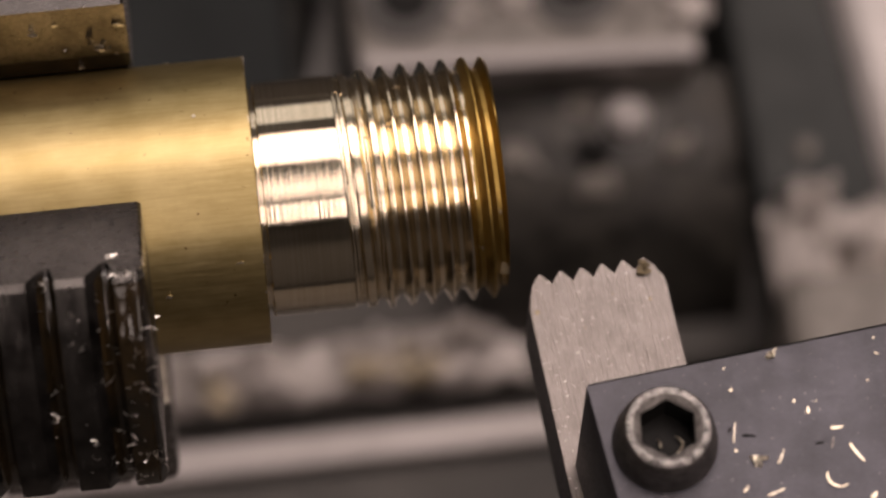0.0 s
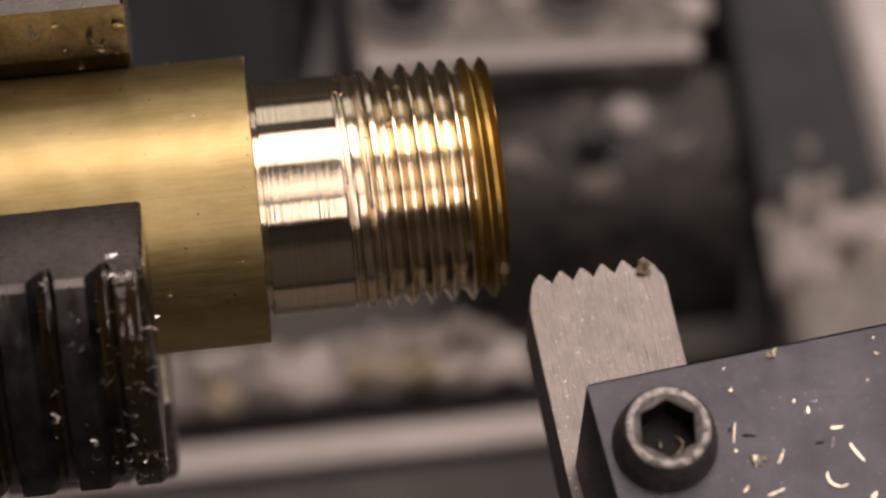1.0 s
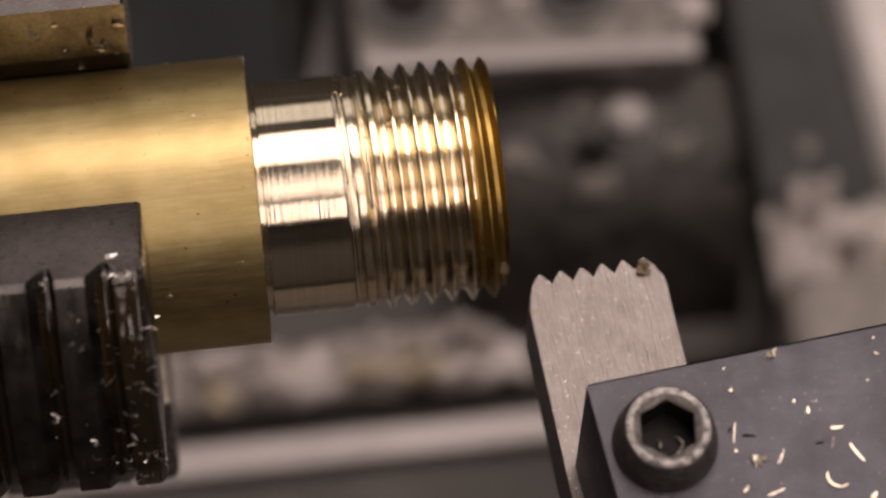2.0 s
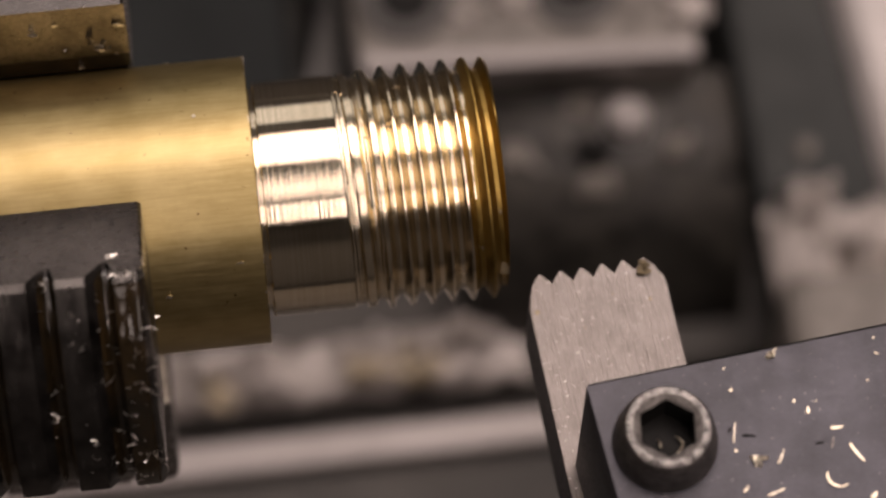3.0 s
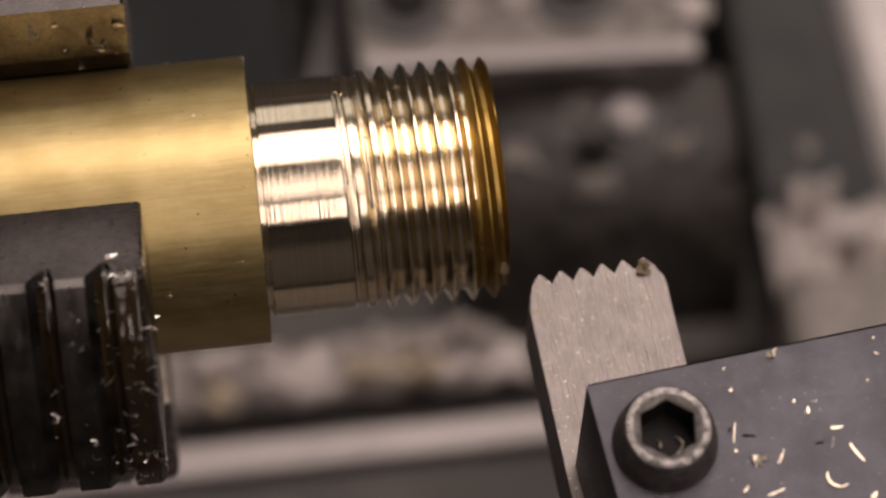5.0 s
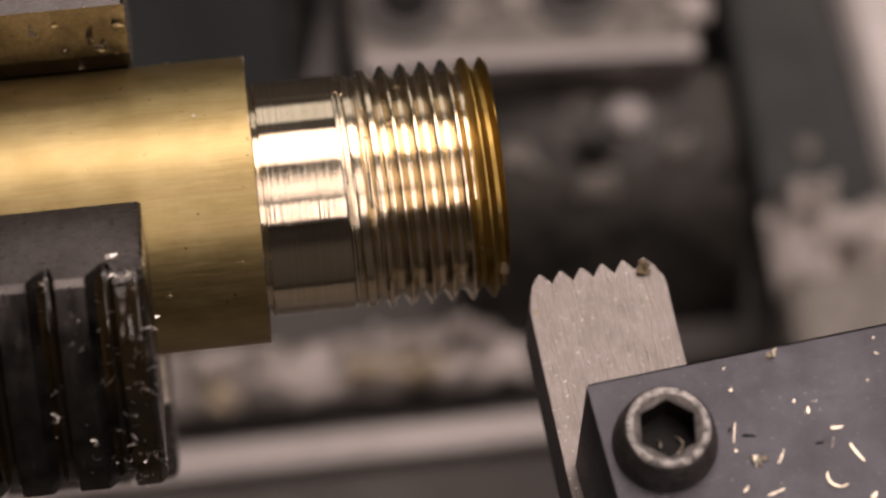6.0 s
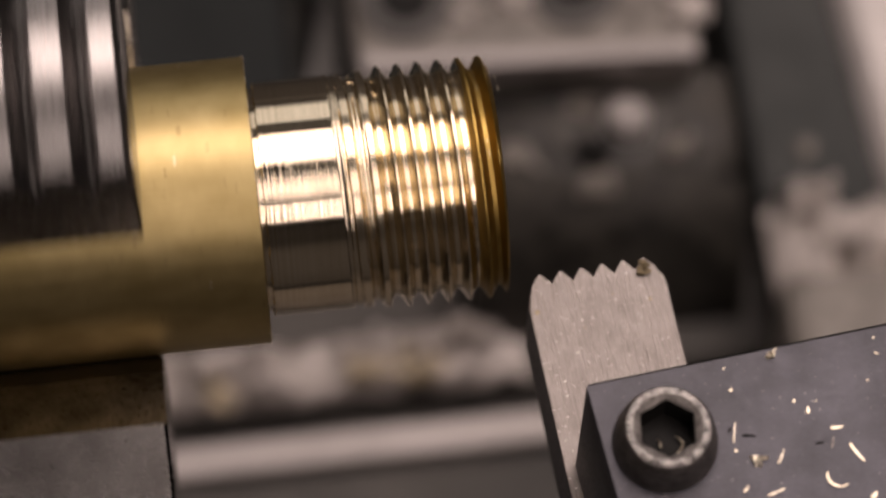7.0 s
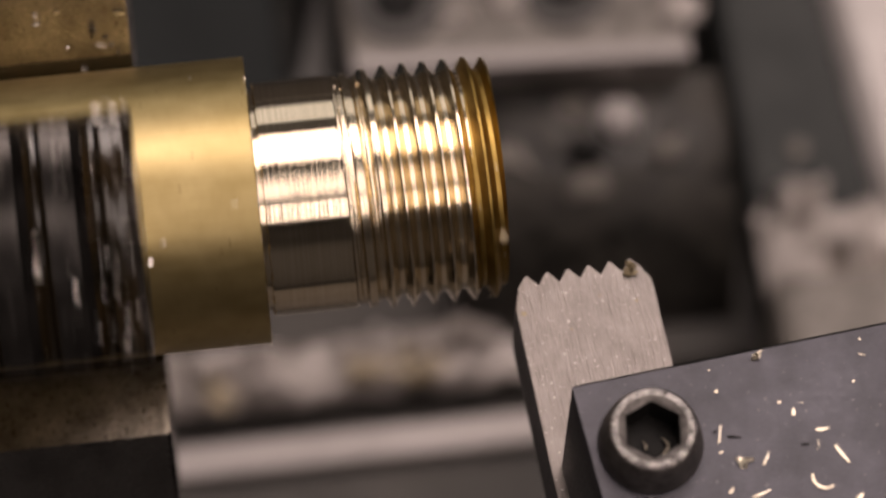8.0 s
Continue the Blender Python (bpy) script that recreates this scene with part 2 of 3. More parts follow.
# ---------------------------------------------------------------- lathe bed
def lathe_bed():
    bed = tagged(new("lathe_bed"), "dark cast lathe bed with a bright ground way", "lathe bed")
    part("bed_casting", deep(box(-420, 620, -60, 130, -300, -118, 3)), DARK_CASTING, bed)
    part("guide_way", deep(box(-260, 420, 6.1, 10.8, -118, -90, 0.6)), WAY_STEEL, bed, "bright ground steel way")
    part("way_gutter", deep(box(-260, 420, 10.9, 17.5, -118, -102, 0.5)), APRON, bed)
    part("front_apron", deep(box(-260, 420, -60, 5.9, -118, -92, 1)), APRON, bed)
    # added out of view: a pale reflector that brightens the underside of the brass
    part("bounce_tray", box(-520, 760, -560, -42, -441, -426, 4), BOUNCE_PAINT, bed, "pale unseen tray added to reflect light onto the brass")
    part("way_shelf", deep(box(-260, 420, 17.6, 60, -118, -97, 2)), APRON, bed)
    part("bed_leg", deep(box(-400, -300, -50, 120, -831, -300, 4)), DARK_CASTING, bed)
    part("bed_leg", deep(box(500, 600, -50, 120, -831, -300, 4)), DARK_CASTING, bed)


lathe_bed()


def heap(name, x0, x1, y0, y1, z, height, count, seed, label, mat=SWARF):
    """Loose swarf: a lumpy bed of grit with slivers over it."""
    rng = random.Random(seed)
    bm = bmesh.new()
    nx, ny = 48, 14
    grid = []
    for i in range(nx + 1):
        row = []
        for j in range(ny + 1):
            u, v = i / nx, j / ny
            x, y = x0 + (x1 - x0) * u, y0 + (y1 - y0) * v
            e = min(1, 6 * v, 5 * (1 - v), 8 * u, 8 * (1 - u))
            h = height * e * (0.35 + 0.8 * abs(noise.noise(Vector((x * 0.16, y * 0.2, seed)))) + 0.25 * noise.noise(Vector((x * 0.7, y * 0.7, seed))))
            row.append(bm.verts.new((x * MM, (y + 1.5 * noise.noise(Vector((x * 0.25, seed, 3)))) * MM, (z + max(0, h) - 0.02) * MM)))
        grid.append(row)
    for i in range(nx):
        for j in range(ny):
            bm.faces.new((grid[i][j], grid[i + 1][j], grid[i + 1][j + 1], grid[i][j + 1]))
    for k in range(count):
        x, y = rng.uniform(x0, x1), rng.uniform(y0 + 0.5, y1 - 0.5)
        ribbon(bm, at_mm(x, y, z + height * rng.uniform(0.3, 0.8), rng.uniform(-20, 20), rng.uniform(-20, 20), rng.uniform(0, 360)),
               rng.uniform(1.2, 3.5), rng.uniform(0.5, 1.2), 0.12, rng.uniform(-3, 3), rng, 5)
    return tagged(place(name, deep(bm), mat, None, "", 60), label, "metal swarf", "", "stuff")


heap("swarf_heap", -30, 37, 17.5, 26.0, -97, 6.0, 40, 4, "pale heap of fine metal swarf along the bed")


for k, (x, y, r) in enumerate(((14.9, 20.0, 1.9), (22.3, 20.0, 2.3), (-3.4, 18.6, 1.5))):
    heap("swarf_clump", x - r, x + r, y - r * 0.9, y + r * 0.9, -94.2, 3.0, 6, 50 + k, "brassy clump of swarf lying on the heap", BRASSY)
heap("swarf_clump", 20, 33, 21, 25.5, -94, 4.0, 14, 61, "pale clump of curled swarf lying on the heap")
heap("swarf_clump", -9, 4, 20.5, 25.0, -94, 4.0, 14, 62, "pale clump of curled swarf lying on the heap")


# ---------------------------------------------------------------- carriage behind the work
def carriage():
    c = tagged(new("carriage"), "grey and black cast carriage of the lathe, dusted with swarf", "carriage")
    # light casting with two screw holes
    plate = deep(prism([(17, 48.8), (60.8, 46.6), (60.8, 110), (17, 110)], -76, -66, 2.2, 3))
    part("saddle_plate", plate, CASTING, c, "pale grey casting with screw recesses")
    # lighter strip along the plate's near edge
    part("plate_lip", deep(prism([(17.5, 48.6), (60.4, 46.4), (60.4, 49.2), (17.5, 51.4)], -70, -65.7, 0.4)), WAY_STEEL, c, "bright lip of the casting")
    for x, y in ((24.2, 58.4), (45.6, 58.0)):
        ob = part("screw_boss", spun([(6.0, 0.0), (6.0, 0.4), (5.6, 0.7), (3.4, 0.7)]), GIB, c, "dark grey round boss")
        ob.matrix_basis = deep_at(x, y, -66)
        # a raised disc whose black colour stands for the shade inside the hole
        hole = part("recessed_screw", spun([(3.3, 0.7), (3.3, 0.95), (2.6, 1.0)]), BLACK_AND_SHADE, ob, "dark recessed socket screw")
    part("gib_strip", deep(prism([(8.8, 49), (15.2, 49), (15.2, 112), (14.6, 112), (12.4, 61)], -80, -72, 1.2)), GIB, c, "worn grey gib strip")
    part("side_cover", deep(box(-60, 9.2, 47, 125, -92, -73, 2)), DARK_PAINT, c, "near-black painted cover")
    # dark body that curves down towards the operator
    outline = [(48.5, -74), (44, -74.3), (38, -75.6), (32, -78.5), (27.5, -83.5), (24.5, -91), (22.5, -101), (21.5, -117), (48.5, -117)]
    bm = bmesh.new()
    xs = [29, 30.5, 63.5, 65.2]
    rings = []
    for x, s in zip(xs, (0.985, 1, 1, 0.985)):
        rings.append([bm.verts.new((x * MM, y * MM * (s if y < 48 else 1), z * MM * (2 - s))) for y, z in outline])
    n = len(outline)
    for a, b in zip(rings, rings[1:]):
        for k in range(n):
            bm.faces.new((a[k], a[(k + 1) % n], b[(k + 1) % n], b[k]))
    bm.faces.new(rings[0])
    bm.faces.new(rings[-1])
    part("dark_body", deep(bm), DARK_CASTING, c, "oily black curved casting", 50)
    ob = part("bolt_head", spun([(3.0, -1), (3.0, 1.6), (2.4, 2.4), (1.2, 2.5)], 6), PALE, c, "worn bright bolt head")
    ob.matrix_basis = deep_at(51.2, 42.6, -74.6, -14, 0, 10)
    # raised black disc that paints in the dark recess beside the bolt
    for x, y, r in ((46.5, 39.5, 2.6),):
        ob = part("recess_disc", spun([(r, -3), (r, 0.8), (r * 0.7, 1.2)], 20), BLACK_AND_SHADE, c, "black disc in place of a dark recess in the casting")
        ob.matrix_basis = deep_at(x, y, -75.8 + 0.35 * (y - 39), -20, 0, 0)
    ob = part("small_screw", spun([(1.3, -2), (1.3, 0.8), (0.9, 1.2)], 20), CASTING, c, "pale small screw head")
    ob.matrix_basis = deep_at(75.5, 40.5, -84)
    part("upright_slab", deep(box(68.6, 90, -2, 110, -116, -84, 2)), PAINT, c, "dark blue-grey painted slab")
    part("bright_slide", deep(prism([(84.6, 27), (130, 24), (130, 110), (78.5, 110)], -96, -80, 4.5, 4)), PALE, c, "bright ground slide")
    part("end_block", deep(box(66.5, 130, -5, 18, -100, -72, 2.5)), CASTING, c, "pale dusty end block")
    SLIDING.append(c)
    h = heap("swarf_on_carriage", 67, 110, 15.5, 29.5, -79, 9, 30, 9, "pale swarf heaped on the carriage end block")
    SLIDING.append(h)
    for k, (x, y, z, r, tall) in enumerate(((38.3, 56.5, -66, 2.4, 2.2), (59.5, 53.5, -66, 2.6, 2.4), (45.5, 45.5, -74.5, 2.0, 2.0), (46.5, 35.5, -77, 2.6, 2.2),
                                            (36.5, 40.0, -75.4, 2.2, 1.6), (57.0, 38.5, -75.8, 2.0, 1.8), (31, 55, -66, 1.6, 1.6), (52.5, 63.0, -66, 2.2, 1.8))):
        h = heap("swarf_clump", x - r, x + r, y - r * 0.8, y + r * 0.8, z, tall, 3, 30 + k, "small pale clump of swarf on the casting", SWARF if z > -70 else DULL_SWARF)
        SLIDING.append(h)
    h = heap("swarf_clump", 70.5, 78, 27, 35.5, -84, 7, 8, 15, "pale clump of swarf against the carriage slab")
    SLIDING.append(h)


carriage()


# ---------------------------------------------------------------- chuck
JAW_FACE = -11.05
NOSE, NOSE_W, SHOULDER, HALF, TIP = 14.47, 2.6, 19.7, 11.2, 34.0
FRONT_LAND, PERIOD = 2.8, 5.25


CROWN = 22.0


def crown(t):
    """How far the rounded outer face stands above its corners."""
    return math.sqrt(CROWN ** 2 - t ** 2) - math.sqrt(CROWN ** 2 - HALF ** 2)


def jaw_mesh(tip=TIP):
    stations = [(0.0, tip - 1.2), (-0.3, tip - 0.5), (-0.7, tip)]
    x = -FRONT_LAND
    while x > -34:
        stations += [(x, tip), (x - 0.35, tip - 2.0), (x - 0.7, tip - 2.4), (x - 1.15, tip - 2.2), (x - 2.35, tip - 0.3), (x - 2.6, tip)]
        x -= PERIOD
    bm = bmesh.new()
    rings = []
    across = [-HALF + 0.5 + (2 * HALF - 1.0) * k / 10 for k in range(11)]
    for i, (dx, top) in enumerate(stations):
        tuck = 0.25 if i == 0 else 0.0
        mid_r, mid_t = NOSE + 0.22 * (SHOULDER - NOSE), NOSE_W + 0.22 * (HALF - NOSE_W)
        outline = [(NOSE + tuck, -NOSE_W), (mid_r, -mid_t), (SHOULDER, -HALF + tuck), (top - 0.5, -HALF + tuck)]
        outline += [(top + crown(t), t * (1 - tuck / HALF)) for t in across]
        outline += [(top - 0.5, HALF - tuck), (SHOULDER, HALF - tuck), (mid_r, mid_t), (NOSE + tuck, NOSE_W)]
        rings.append([bm.verts.new(((JAW_FACE + dx) * MM, -t * MM, r * MM)) for r, t in outline])
    n = len(outline)
    for a, b in zip(rings, rings[1:]):
        for k in range(n):
            f = bm.faces.new((a[k], a[(k + 1) % n], b[(k + 1) % n], b[k]))
            # nose and lowest bevel take the oil's black to darken the gap at the bar
            f.material_index = 1 if k in (1, n - 3) else 2 if k in (0, n - 2, n - 1) else 3 if 3 <= k <= n - 5 else 0
    bm.faces.new(rings[0])
    bm.faces.new(rings[-1])
    return bm


def chuck():
    c = tagged(new("lathe_chuck"), "steel three-jaw lathe chuck gripping a brass bar", "chuck")
    body = lathe_mesh([(-100, 49), (-98, 50), (-48, 50), (-46, 48.5), (-46, 17), (-60, 16)], 96)
    part("chuck_body", body, JAW_SIDE, c, "", 30)
    # the jaw is built pointing up (90 degrees); the first stands at 143 degrees
    for k, (tip, label) in enumerate(((TIP, "ground steel jaw wet with oil and chips"), (34.0, "clean ground steel jaw with grooved outer face"),
                                      (36.2, "long ground steel jaw with grooved outer face"))):
        ob = part("jaw", jaw_mesh(tip), [JAW_SIDE, BEVEL_STEEL, OIL_AND_GAP, JAW_LAND if k else OILY_DIM_LAND], c, label, 30)
        ob.matrix_basis = pose(0, 0, 0, 143.3 - 120 * k - 90, 0, 0)
    TURNING.append(c)
    return c


CHUCK = chuck()


# ---------------------------------------------------------------- brass work
PITCH = 2.05


def thread_mesh():
    """Neck, plain turned length, shallow first turns with chatter marks and the full right-handed thread, on a grid that follows the helix."""
    steps, per, end = 960, 20, 24.05
    s0 = 23.8 - PITCH * 26 / 360
    first, last = -int((s0 + PITCH) / PITCH * per) - 2, int((end - s0) / PITCH * per) + 3
    bm = bmesh.new()
    rows = []
    for i in range(first, last + per + 1):
        s = s0 + i * PITCH / per
        ph = (i % per) / per
        row = []
        for k in range(steps):
            x = min(end, max(0.0, s + PITCH * k / steps))
            deep_cut = 0.1775 * round(7.0 * min(1.0, max(0.0, (x - 7.6) / 5.2)))
            crest = s0 + ((i + per // 2) // per + k / steps) * PITCH
            r = 11.3 if x < 0.6 else 11.80 + 0.43 * max(0.0, min(1.0, (crest - 9.0) / 4.2))
            r -= max(0.0, deep_cut - max(0.0, abs(ph - 0.5) - (0.10 if deep_cut > 0.6 else 0.20)) * 3.55)
            if 7.7 < x < 11.8 and abs(ph - 0.5) < 0.21:
                r += 0.012 * abs(k % 4 - 2)
            if x > 23.6:
                r = min(r, 12.23 - (x - 23.6) * 1.1)
            r += 0.010 * noise.noise(Vector((x * 5, 0, 1))) + 0.003 * deep_cut * noise.noise(Vector((i * 0.7, k * 0.135, 4)))
            a = 2 * math.pi * k / steps
            row.append(bm.verts.new((x * MM, r * MM * math.cos(a), r * MM * math.sin(a))))
        rows.append(row)
    for i in range(last - first):
        for k in range(steps):
            a, b = rows[i], rows[i + 1]
            c, d = (a, b) if k + 1 < steps else (rows[i + per], rows[i + per + 1])
            q = (k + 1) % steps
            mid = (a[k].co.x + d[q].co.x) / 2 / MM
            if a[k].co.x == b[k].co.x == d[q].co.x:
                continue
            f = bm.faces.new((a[k], c[q], d[q], b[k]))
            f.material_index = 1 if mid > 21.15 else 2 if mid > 9.0 else 0
    loose = [v for v in bm.verts if not v.link_faces]
    bmesh.ops.delete(bm, geom=loose, context="VERTS")
    hub = [bm.verts.new((end * MM, 10.6 * MM * math.cos(2 * math.pi * k / 48), 10.6 * MM * math.sin(2 * math.pi * k / 48))) for k in range(48)]
    f = bm.faces.new(hub)
    f.material_index = 1
    return bm


def workpiece():
    w = tagged(new("brass_workpiece"), "round brass bar with a turned and partly threaded end", "brass bar")
    bar = lathe_mesh([(-62, 14.2), (-61.7, 14.45)] + [(-61 + i, 14.45) for i in range(0, 61)] + [(-0.10, 14.45), (0.0, 14.38), (0.0, 11.0)], 160)
    part("bar", bar, BRASS, w, "aged scratched brass bar", 30)
    part("threaded_end", thread_mesh(), [CUT_BRASS, THREAD_BRASS, THREAD_CUT], w, "freshly turned shiny brass thread", 38)
    rng = random.Random(5)
    bm = bmesh.new()
    m = pose(0, 0, 0, 85, 0, 0) @ at_mm(23.6, 0, 11.3, 0, 30, 90)
    ribbon(bm, m, 1.6, 0.9, 0.3, 0.6, rng)
    crumbs = bmesh.new()
    for x, phi in ((-9.2, 152), (-2.0, 140), (-4.0, 310), (-6.5, 335), (-1.2, 262), (-3.3, 215), (-7.7, 30), (10.2, 250), (22.9, 232), (-5.4, 80)):
        ribbon(crumbs, pose(0, 0, 0, phi - 90, 0, 0) @ at_mm(x, 0, 14.46 if x < 0 else 12.0, 0, 0, rng.uniform(0, 180)), rng.uniform(0.3, 0.9), rng.uniform(0.2, 0.4), 0.1, 0.8, rng)
    # ragged edge left by the parting cut, and flecks in the thread roots
    for _ in range(70):
        phi = rng.uniform(0, 360)
        ribbon(crumbs, pose(0, 0, 0, phi - 90, 0, 0) @ at_mm(rng.uniform(-0.12, 0.0), 0, 14.36, 0, rng.uniform(-30, 30), 90 + rng.uniform(-15, 15)), rng.uniform(0.2, 0.7), 0.09, 0.07, 0.3, rng, 3)
    for _ in range(26):
        phi, n = rng.uniform(0, 360), rng.choice((0, 0, 1, 1, 2, 4))
        ribbon(crumbs, pose(0, 0, 0, phi - 90, 0, 0) @ at_mm(23.8 - 0.14 + PITCH * (phi / 360 - 0.5 - n), 0, 10.95, 0, 0, 90), rng.uniform(0.2, 0.6), 0.12, 0.08, 0.4, rng, 3)
    part("crumb_litter", crumbs, CHIP, w, "bright brass crumbs clinging to the bar", 40)["kind"] = "stuff"
    part("burr", bm, CRUMB, w, "ragged brass burr at the thread start", 40)
    TURNING.append(w)


workpiece()


# ---------------------------------------------------------------- chaser, holder, screw
SKEW = 4.0


def chaser():
    pitch, half = 2.11, 7.05
    t = tagged(new("thread_chaser"), "ground steel thread chaser with six pointed teeth", "cutting tool")
    pts = [(-half, -50), (-half, -3.6), (-half + 0.4, -2.0), (-half + 0.75, -1.42), (half - 0.7, -1.42), (half - 0.15, -2.2), (half, -3.0), (half, -50)]
    bm = prism(pts, -9, 0, 0.14, 2)
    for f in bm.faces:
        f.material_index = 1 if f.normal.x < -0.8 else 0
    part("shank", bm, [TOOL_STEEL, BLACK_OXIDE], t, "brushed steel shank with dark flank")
    rng = random.Random(3)
    for k in range(6):
        c = (k - 2.5) * pitch
        w, tip = pitch / 2, rng.uniform(-0.1, 0.06)
        tooth = prism([(c - w, -2.3), (c + w, -2.3), (c + w, -1.25), (c + 0.13, tip - 0.03), (c, tip), (c - 0.13, tip - 0.03), (c - w, -1.25)], -6, 0.002)
        part("tooth", tooth, TOOL_STEEL, t)
    for x, y, r in ((-6.3, -4.0, 0.26), (5.0, -4.6, 0.16), (-2.0, -6.5, 0.1), (1.5, -3.4, 0.1)):
        pit = part("pit", spun([(r, 0.0), (r * 0.9, 0.012), (r * 0.4, 0.02)], 14), CRUMB, t, "brown rust pit")
        pit.matrix_basis = at_mm(x, y, 0.001)
    t.matrix_basis = at_mm(32.35, -11.05, 0, 0, 0, SKEW)
    SLIDING.append(t)


chaser()

TOP = 20.0


def holder():
    h = tagged(new("tool_holder"), "black tool holder with a socket clamp screw", "tool holder")
    # local axes: x along the front edge, y away from the operator, origin at the front corner
    outline = [(0.0, -0.35), (0.35, 0.0), (75, 0.0), (75, -60), (0.6, -60)]
    bm = prism(outline, 0.05, TOP)
    front = [e for e in bm.edges if all(v.co.z > TOP * MM - 1e-6 and v.co.y > -1e-6 for v in e.verts)]
    bmesh.ops.bevel(bm, geom=front, offset=0.5 * MM, segments=1, affect="EDGES")
    rest = [e for e in bm.edges if e.calc_face_angle(0) > 1.2]
    bmesh.ops.bevel(bm, geom=rest, offset=0.2 * MM, segments=2, affect="EDGES", profile=0.5)
    # front chamfer is coloured near-black for the dark surroundings it mirrors
    for f in bm.faces:
        f.material_index = 1 if f.normal.y > 0.5 and 0.5 < f.normal.z < 0.9 else 0
    part("holder_body", bm, [BLACK_OXIDE, BLACK_AND_SHADE], h, "", 30)
    part("holder_base", prism([(0.0, -1), (75, -1), (75, -60), (0.0, -60)], -22, -9.0, 0.4), BLACK_OXIDE, h)
    part("holder_back", prism([(16, -1), (75, -1), (75, -60), (16, -60)], -9.0, 0.05, 0.2), BLACK_OXIDE, h)
    part("holder_back", prism([(-0.0, -60), (75, -60), (75, -68), (-0.0, -68)], -22, TOP, 0.3), BLACK_OXIDE, h)
    h.matrix_basis = at_mm(27.76, -31.75, 0, 0, 0, 5.9)
    # socket head screw
    s = part("clamp_screw", spun([(4.80, 0), (4.80, 0.5), (4.66, 1.3), (4.45, 2.3), (4.2, 3.2), (3.95, 3.75)], 56, False), SCREW_STEEL, h, "worn steel socket head screw", 30)
    s.matrix_basis = at_mm(5.57, -7.26, TOP, 0, 0, 19)
    bm = bmesh.new()
    def ring_pts(r, z, hexed):
        out = []
        for a in range(0, 360, 5):
            rr = r
            if hexed:
                b = (a % 60) - 30
                rr = r / math.cos(radians(b))
            out.append(bm.verts.new((rr * MM * math.cos(radians(a)), rr * MM * math.sin(radians(a)), z * MM)))
        return out
    # the socket's wall and floor carry their shade as near-black colour
    rows = [ring_pts(3.95, 3.75, False), ring_pts(3.72, 4.0, False), ring_pts(3.2, 3.96, False), ring_pts(2.42, 3.55, True), ring_pts(2.34, 0.4, True)]
    for i, (a, b) in enumerate(zip(rows, rows[1:])):
        for k in range(72):
            f = bm.faces.new((a[k], a[(k + 1) % 72], b[(k + 1) % 72], b[k]))
            f.material_index = (0, 0, 2, 1)[i]
    f = bm.faces.new(rows[-1])
    f.material_index = 1
    part("socket", bm, [RIM_STEEL, BLACK_AND_SHADE, SCREW_STEEL], s, "bright rim round a dark hexagon socket", 40)
    rng = random.Random(12)
    bm = bmesh.new()
    for x, y, turn in ((-0.9, -0.5, 50), (0.6, -1.5, 20), (1.0, -1.1, 70), (0.1, -1.7, 10)):
        ribbon(bm, at_mm(x, y, 0.9, 10, 20, turn), 1.0, 0.22, 0.1, 1.0, rng)
    part("crumb", bm, CHIP, s, "brass crumbs in the socket", 40)
    SLIDING.append(h)
    post = tagged(place("tool_post", box(45, 110, -110, -32, -101, -22, 2), BLACK_OXIDE), "black steel tool post under the holder", "tool post")
    SLIDING.append(post)


holder()


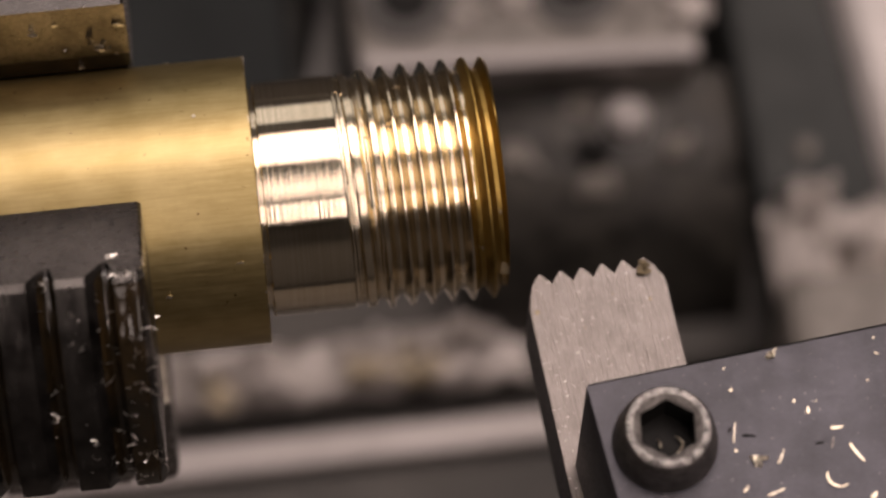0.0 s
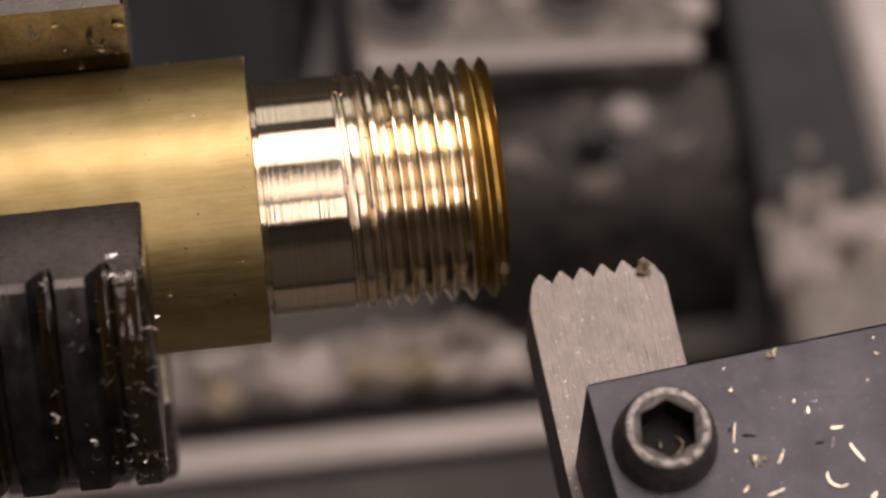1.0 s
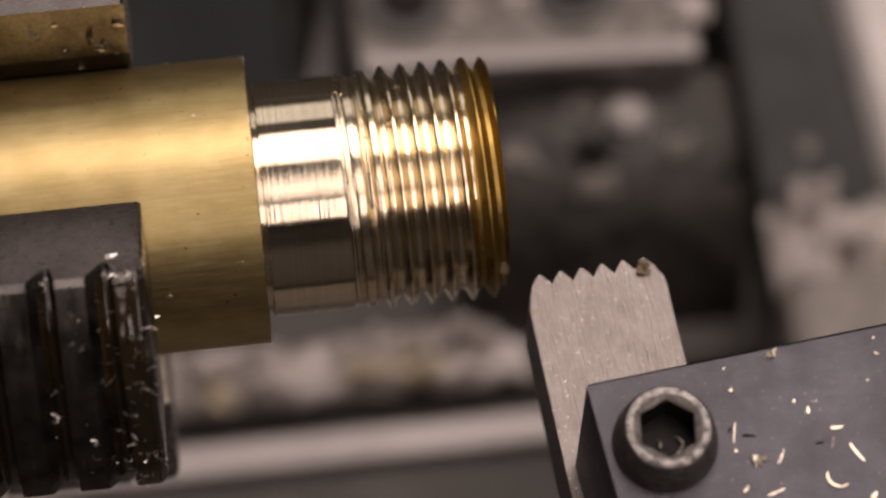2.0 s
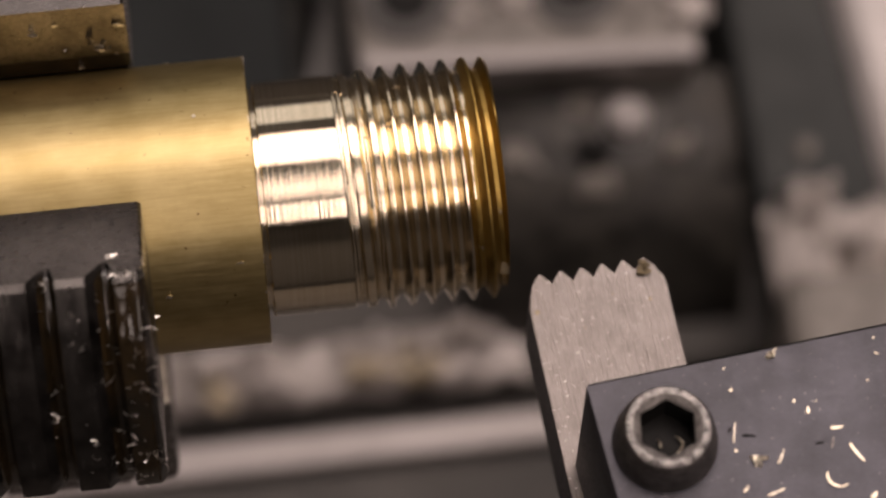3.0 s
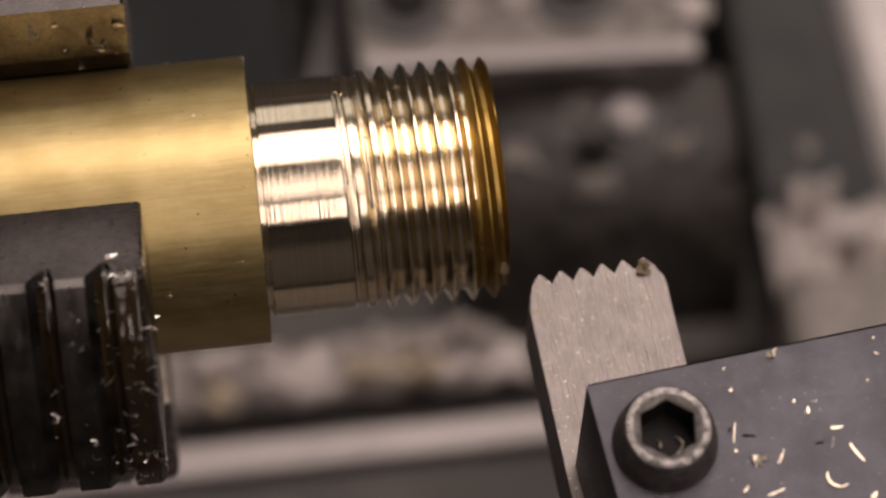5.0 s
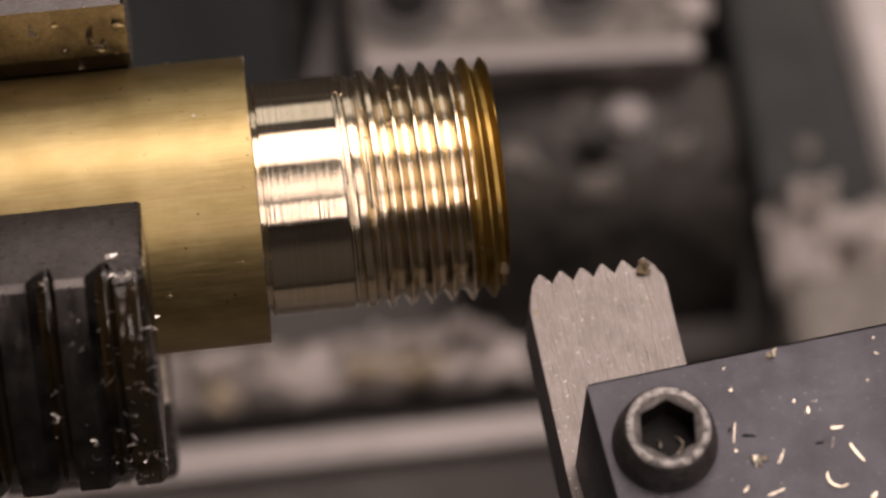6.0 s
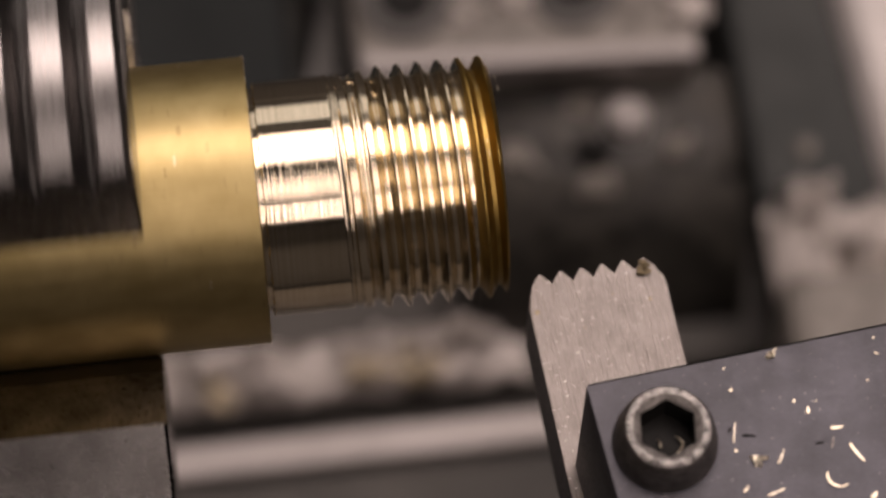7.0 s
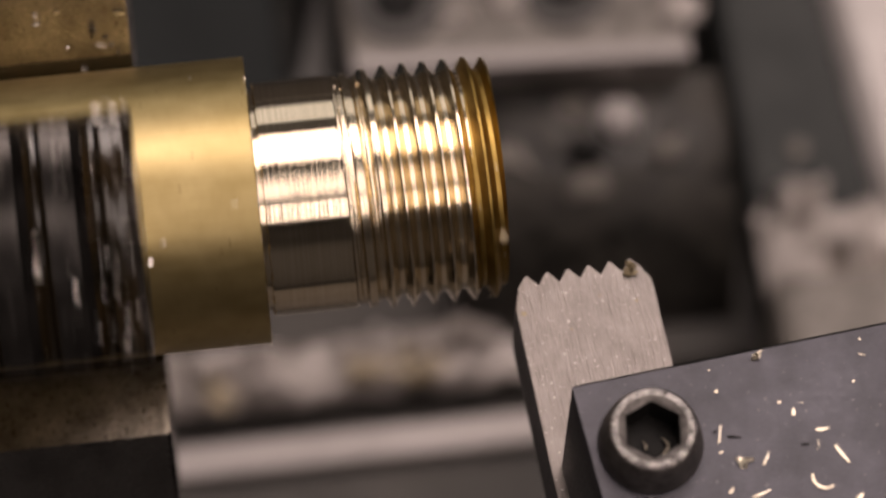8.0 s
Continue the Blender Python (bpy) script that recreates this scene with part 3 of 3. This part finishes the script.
# ---------------------------------------------------------------- chips
def loose_chips():
    rng = random.Random(21)
    def chip(x, y, length, width, turn, curl, mat=CHIP, name="metal_chip", label="small curled bright brass chip on the black holder", group="chips on the holder"):
        bm = bmesh.new()
        ribbon(bm, Matrix(), length, width * 0.75, 0.08, curl, rng, 10)
        ob = tagged(place(name, bm, mat, None, "", 40), label, "metal chip", group)
        ob.matrix_basis = at_mm(x, y, TOP + 0.02, 0, 0, turn)
        SLIDING.append(ob)
    for spot in ((43.9, -41.6, 1.5, 0.2, 55, 0.2), (40.2, -39.1, 1.9, 0.15, 74, 0.1), (49.2, -38.7, 1.2, 0.36, -12, 0.5), (50.7, -40.4, 2.1, 0.36, -70, 0.35),
                 (48.2, -42.9, 2.9, 0.27, -105, 2.6), (42.5, -44.5, 1.7, 0.25, 10, 0.25), (40.4, -43.9, 0.7, 0.25, 30, 0.6), (51.7, -45.8, 0.8, 0.5, 20, 0.8),
                 (47.4, -37.1, 0.7, 0.40, 78, 0.1), (49.0, -40.6, 1.1, 0.06, 65, 0.3), (54.4, -31.8, 0.6, 0.1, -30, 0.5)):
        chip(*spot)
    for x, y, size in ((46.2, -35.8, 0.32), (40.65, -34.1, 0.36), (53.3, -34.5, 0.24), (54.6, -30.4, 0.22), (40.4, -31.9, 0.22), (48.3, -36.0, 0.16), (40.2, -40.0, 0.3)):
        chip(x, y, size, size * 0.8, 30, 0.3, CHIP, "metal_speck", "tiny bright brass speck on the black holder", "specks on the holder")
    for x, y, length, turn in ((41.1, -38.5, 1.25, -4), (47.6, -40.0, 0.8, 0), (39.9, -38.0, 0.5, 40)):
        chip(x, y, length, 0.26, turn, rng.uniform(-0.3, 0.3), BLACK_AND_SHADE, "metal_sliver", "thin dark steel sliver on the black holder", "slivers on the holder")
    for x, y, z, r, label in ((42.2, -40.9, TOP, 0.42, "crumpled clump of brass chips on the holder"), (45.1, -30.9, TOP - 0.1, 0.38, "brass crumbs on the edge of the holder")):
        bm = bmesh.new()
        for k in range(9):
            ribbon(bm, at_mm(x + rng.uniform(-r, r), y + rng.uniform(-r, r), z + rng.uniform(0.02, 0.3), rng.uniform(-30, 30), rng.uniform(-30, 30), rng.uniform(0, 360)),
                   rng.uniform(0.4, 0.8), rng.uniform(0.25, 0.45), 0.08, rng.uniform(-2, 2), rng)
        SLIDING.append(tagged(place("chip_clump", bm, CHIP, None, "", 40), label, "metal chip"))
    bm = bmesh.new()
    for k in range(7):
        ribbon(bm, at_mm(37.5 + rng.uniform(-0.4, 0.5), -11.5 + rng.uniform(-0.6, 0.4), rng.uniform(0.0, 0.5), rng.uniform(-40, 40), rng.uniform(-40, 40), rng.uniform(0, 360)),
               rng.uniform(0.6, 1.2), rng.uniform(0.4, 0.8), 0.2, rng.uniform(-3, 3), rng)
    ob = tagged(place("chip_cluster", bm, CRUMB, None, "", 40), "brown brass crumbs stuck to the chaser teeth", "metal chip")
    SLIDING.append(ob)


loose_chips()


def jaw_top(dx):
    """Radius of the jaw's outer face at dx from its front."""
    if dx > -0.7:
        return TIP - (dx + 0.7) * 1.7
    g = (-FRONT_LAND - dx) % PERIOD
    if g < 0.7:
        return TIP - 2.4 * min(1.0, g / 0.42)
    return TIP - 2.4 + 2.4 * min(1.0, max(0.0, (g - 1.0) / 1.6))


def jaw_dirt():
    """Oil and chips caught on the first jaw, and chips on the second; they turn with the chuck."""
    rng = random.Random(8)
    base = pose(0, 0, 0, 143.3 - 90, 0, 0)
    bm = bmesh.new()
    for k in range(95):
        dx = rng.choice((-0.4, -0.9, -1.6, -2.4, -3.6, -3.9, -3.7, -2.9, -6.4, -9.0, -9.4)) + rng.uniform(-0.35, 0.35)
        t = rng.uniform(-HALF + 0.4, HALF - 0.5)
        m = base @ at_mm(JAW_FACE + dx, t, jaw_top(dx) + crown(t) + 0.1, rng.uniform(-30, 30), rng.uniform(-30, 30), rng.uniform(0, 360))
        ribbon(bm, m, rng.uniform(0.2, 0.9), rng.uniform(0.05, 0.12), 0.04, rng.uniform(-2, 2), rng)
    for k in range(34):
        dx = rng.choice((-0.2, -0.4, -0.6, -1.4, -2.2, -3.2, -4.3, -6.6, -9.6)) + rng.uniform(-0.3, 0.3)
        t = HALF - 0.3 - (2 * HALF - 1) * rng.random() ** 1.6
        m = base @ at_mm(JAW_FACE + dx, t, jaw_top(dx) + crown(t) + 0.2, rng.uniform(-35, 35), rng.uniform(-35, 35), rng.uniform(0, 360))
        ribbon(bm, m, rng.uniform(0.7, 1.8), rng.uniform(0.06, 0.13), 0.05, rng.choice((-1, 1)) * rng.uniform(0.8, 4.0), rng, 10)
    # a curl hanging on the front corner, crumbs on the flank
    for dx, t, length, w in ((-0.6, HALF - 0.4, 1.5, 0.4), (-1.6, HALF - 0.1, 1.6, 0.3), (-0.9, HALF - 0.2, 1.1, 0.4), (-2.4, HALF, 1.1, 0.25)):
        ribbon(bm, base @ at_mm(JAW_FACE + dx, t, jaw_top(dx) + 0.1, 20, 10, rng.uniform(0, 180)), length, w, 0.08, 2.5, rng)
    ribbon(bm, base @ at_mm(JAW_FACE - 3.4, HALF + 0.2, 30.6, -58, 0, 3), 1.15, 0.42, 0.08, 0.3, rng)
    # crumbs caught on the bevels of the other jaws, beside the bar
    for k, count in ((1, 12), (2, 12), (0, 4)):
        turn = pose(0, 0, 0, 143.3 - 120 * k - 90, 0, 0)
        for _ in range(count):
            f, dx = rng.uniform(0.05, 0.8), rng.uniform(-9, -0.2)
            r, t = NOSE + (SHOULDER - NOSE) * f, NOSE_W + (HALF - NOSE_W) * f
            m = turn @ at_mm(JAW_FACE + dx, -t, r - 0.15, 146, 0, rng.uniform(0, 360))
            ribbon(bm, m, rng.uniform(0.5, 1.3), rng.uniform(0.3, 0.7), 0.1, rng.uniform(-1, 1), rng)
    part("chip_litter", bm, SWARF_WHITE, CHUCK, "fine brass chips stuck to the oily jaw", 40)["kind"] = "stuff"
    # wet oil pooled in the grooves and over the front land
    bm = bmesh.new()
    nx, nt = 150, 90
    grid = []
    for i in range(nx + 1):
        dx = -0.05 - 15.0 * i / nx
        row = []
        for j in range(nt + 1):
            t = -HALF + 2 * HALF * j / nt
            n = noise.noise(Vector((dx * 0.9, t * 0.35, 2))) + 0.5 * noise.noise(Vector((dx * 2.5, t * 1.1, 7)))
            edge = min(1.0, (HALF - abs(t)) / 0.7)
            g = (-FRONT_LAND - dx) % PERIOD
            wet = 0.07 if dx > -2.8 else 0.26 if g < 1.4 else max(-0.3, 0.26 - 0.9 * (g - 1.4))
            lift = 0.04 * n + wet
            row.append(bm.verts.new(base @ Vector(((JAW_FACE + dx) * MM, t * MM, (jaw_top(dx) + crown(t) - 0.6 * (1 - edge) + lift * edge) * MM))))
        grid.append(row)
    for i in range(nx):
        for j in range(nt):
            bm.faces.new((grid[i][j], grid[i + 1][j], grid[i + 1][j + 1], grid[i][j + 1]))
    part("oil_film", bm, OIL_AND_GAP, CHUCK, "dark wet cutting oil in the jaw grooves", 80)["kind"] = "stuff"


jaw_dirt()


# ---------------------------------------------------------------- motion
def motions():
    for ob in TURNING:
        walk(ob, [(t, pose(0, 0, 0, a, 0, 0)) for t, a in SPIN])
    for ob in SLIDING:
        rest = ob.matrix_basis.copy()
        walk(ob, [(t, Matrix.Translation((x * MM, 0, 0)) @ rest) for t, x in FEED])


motions()
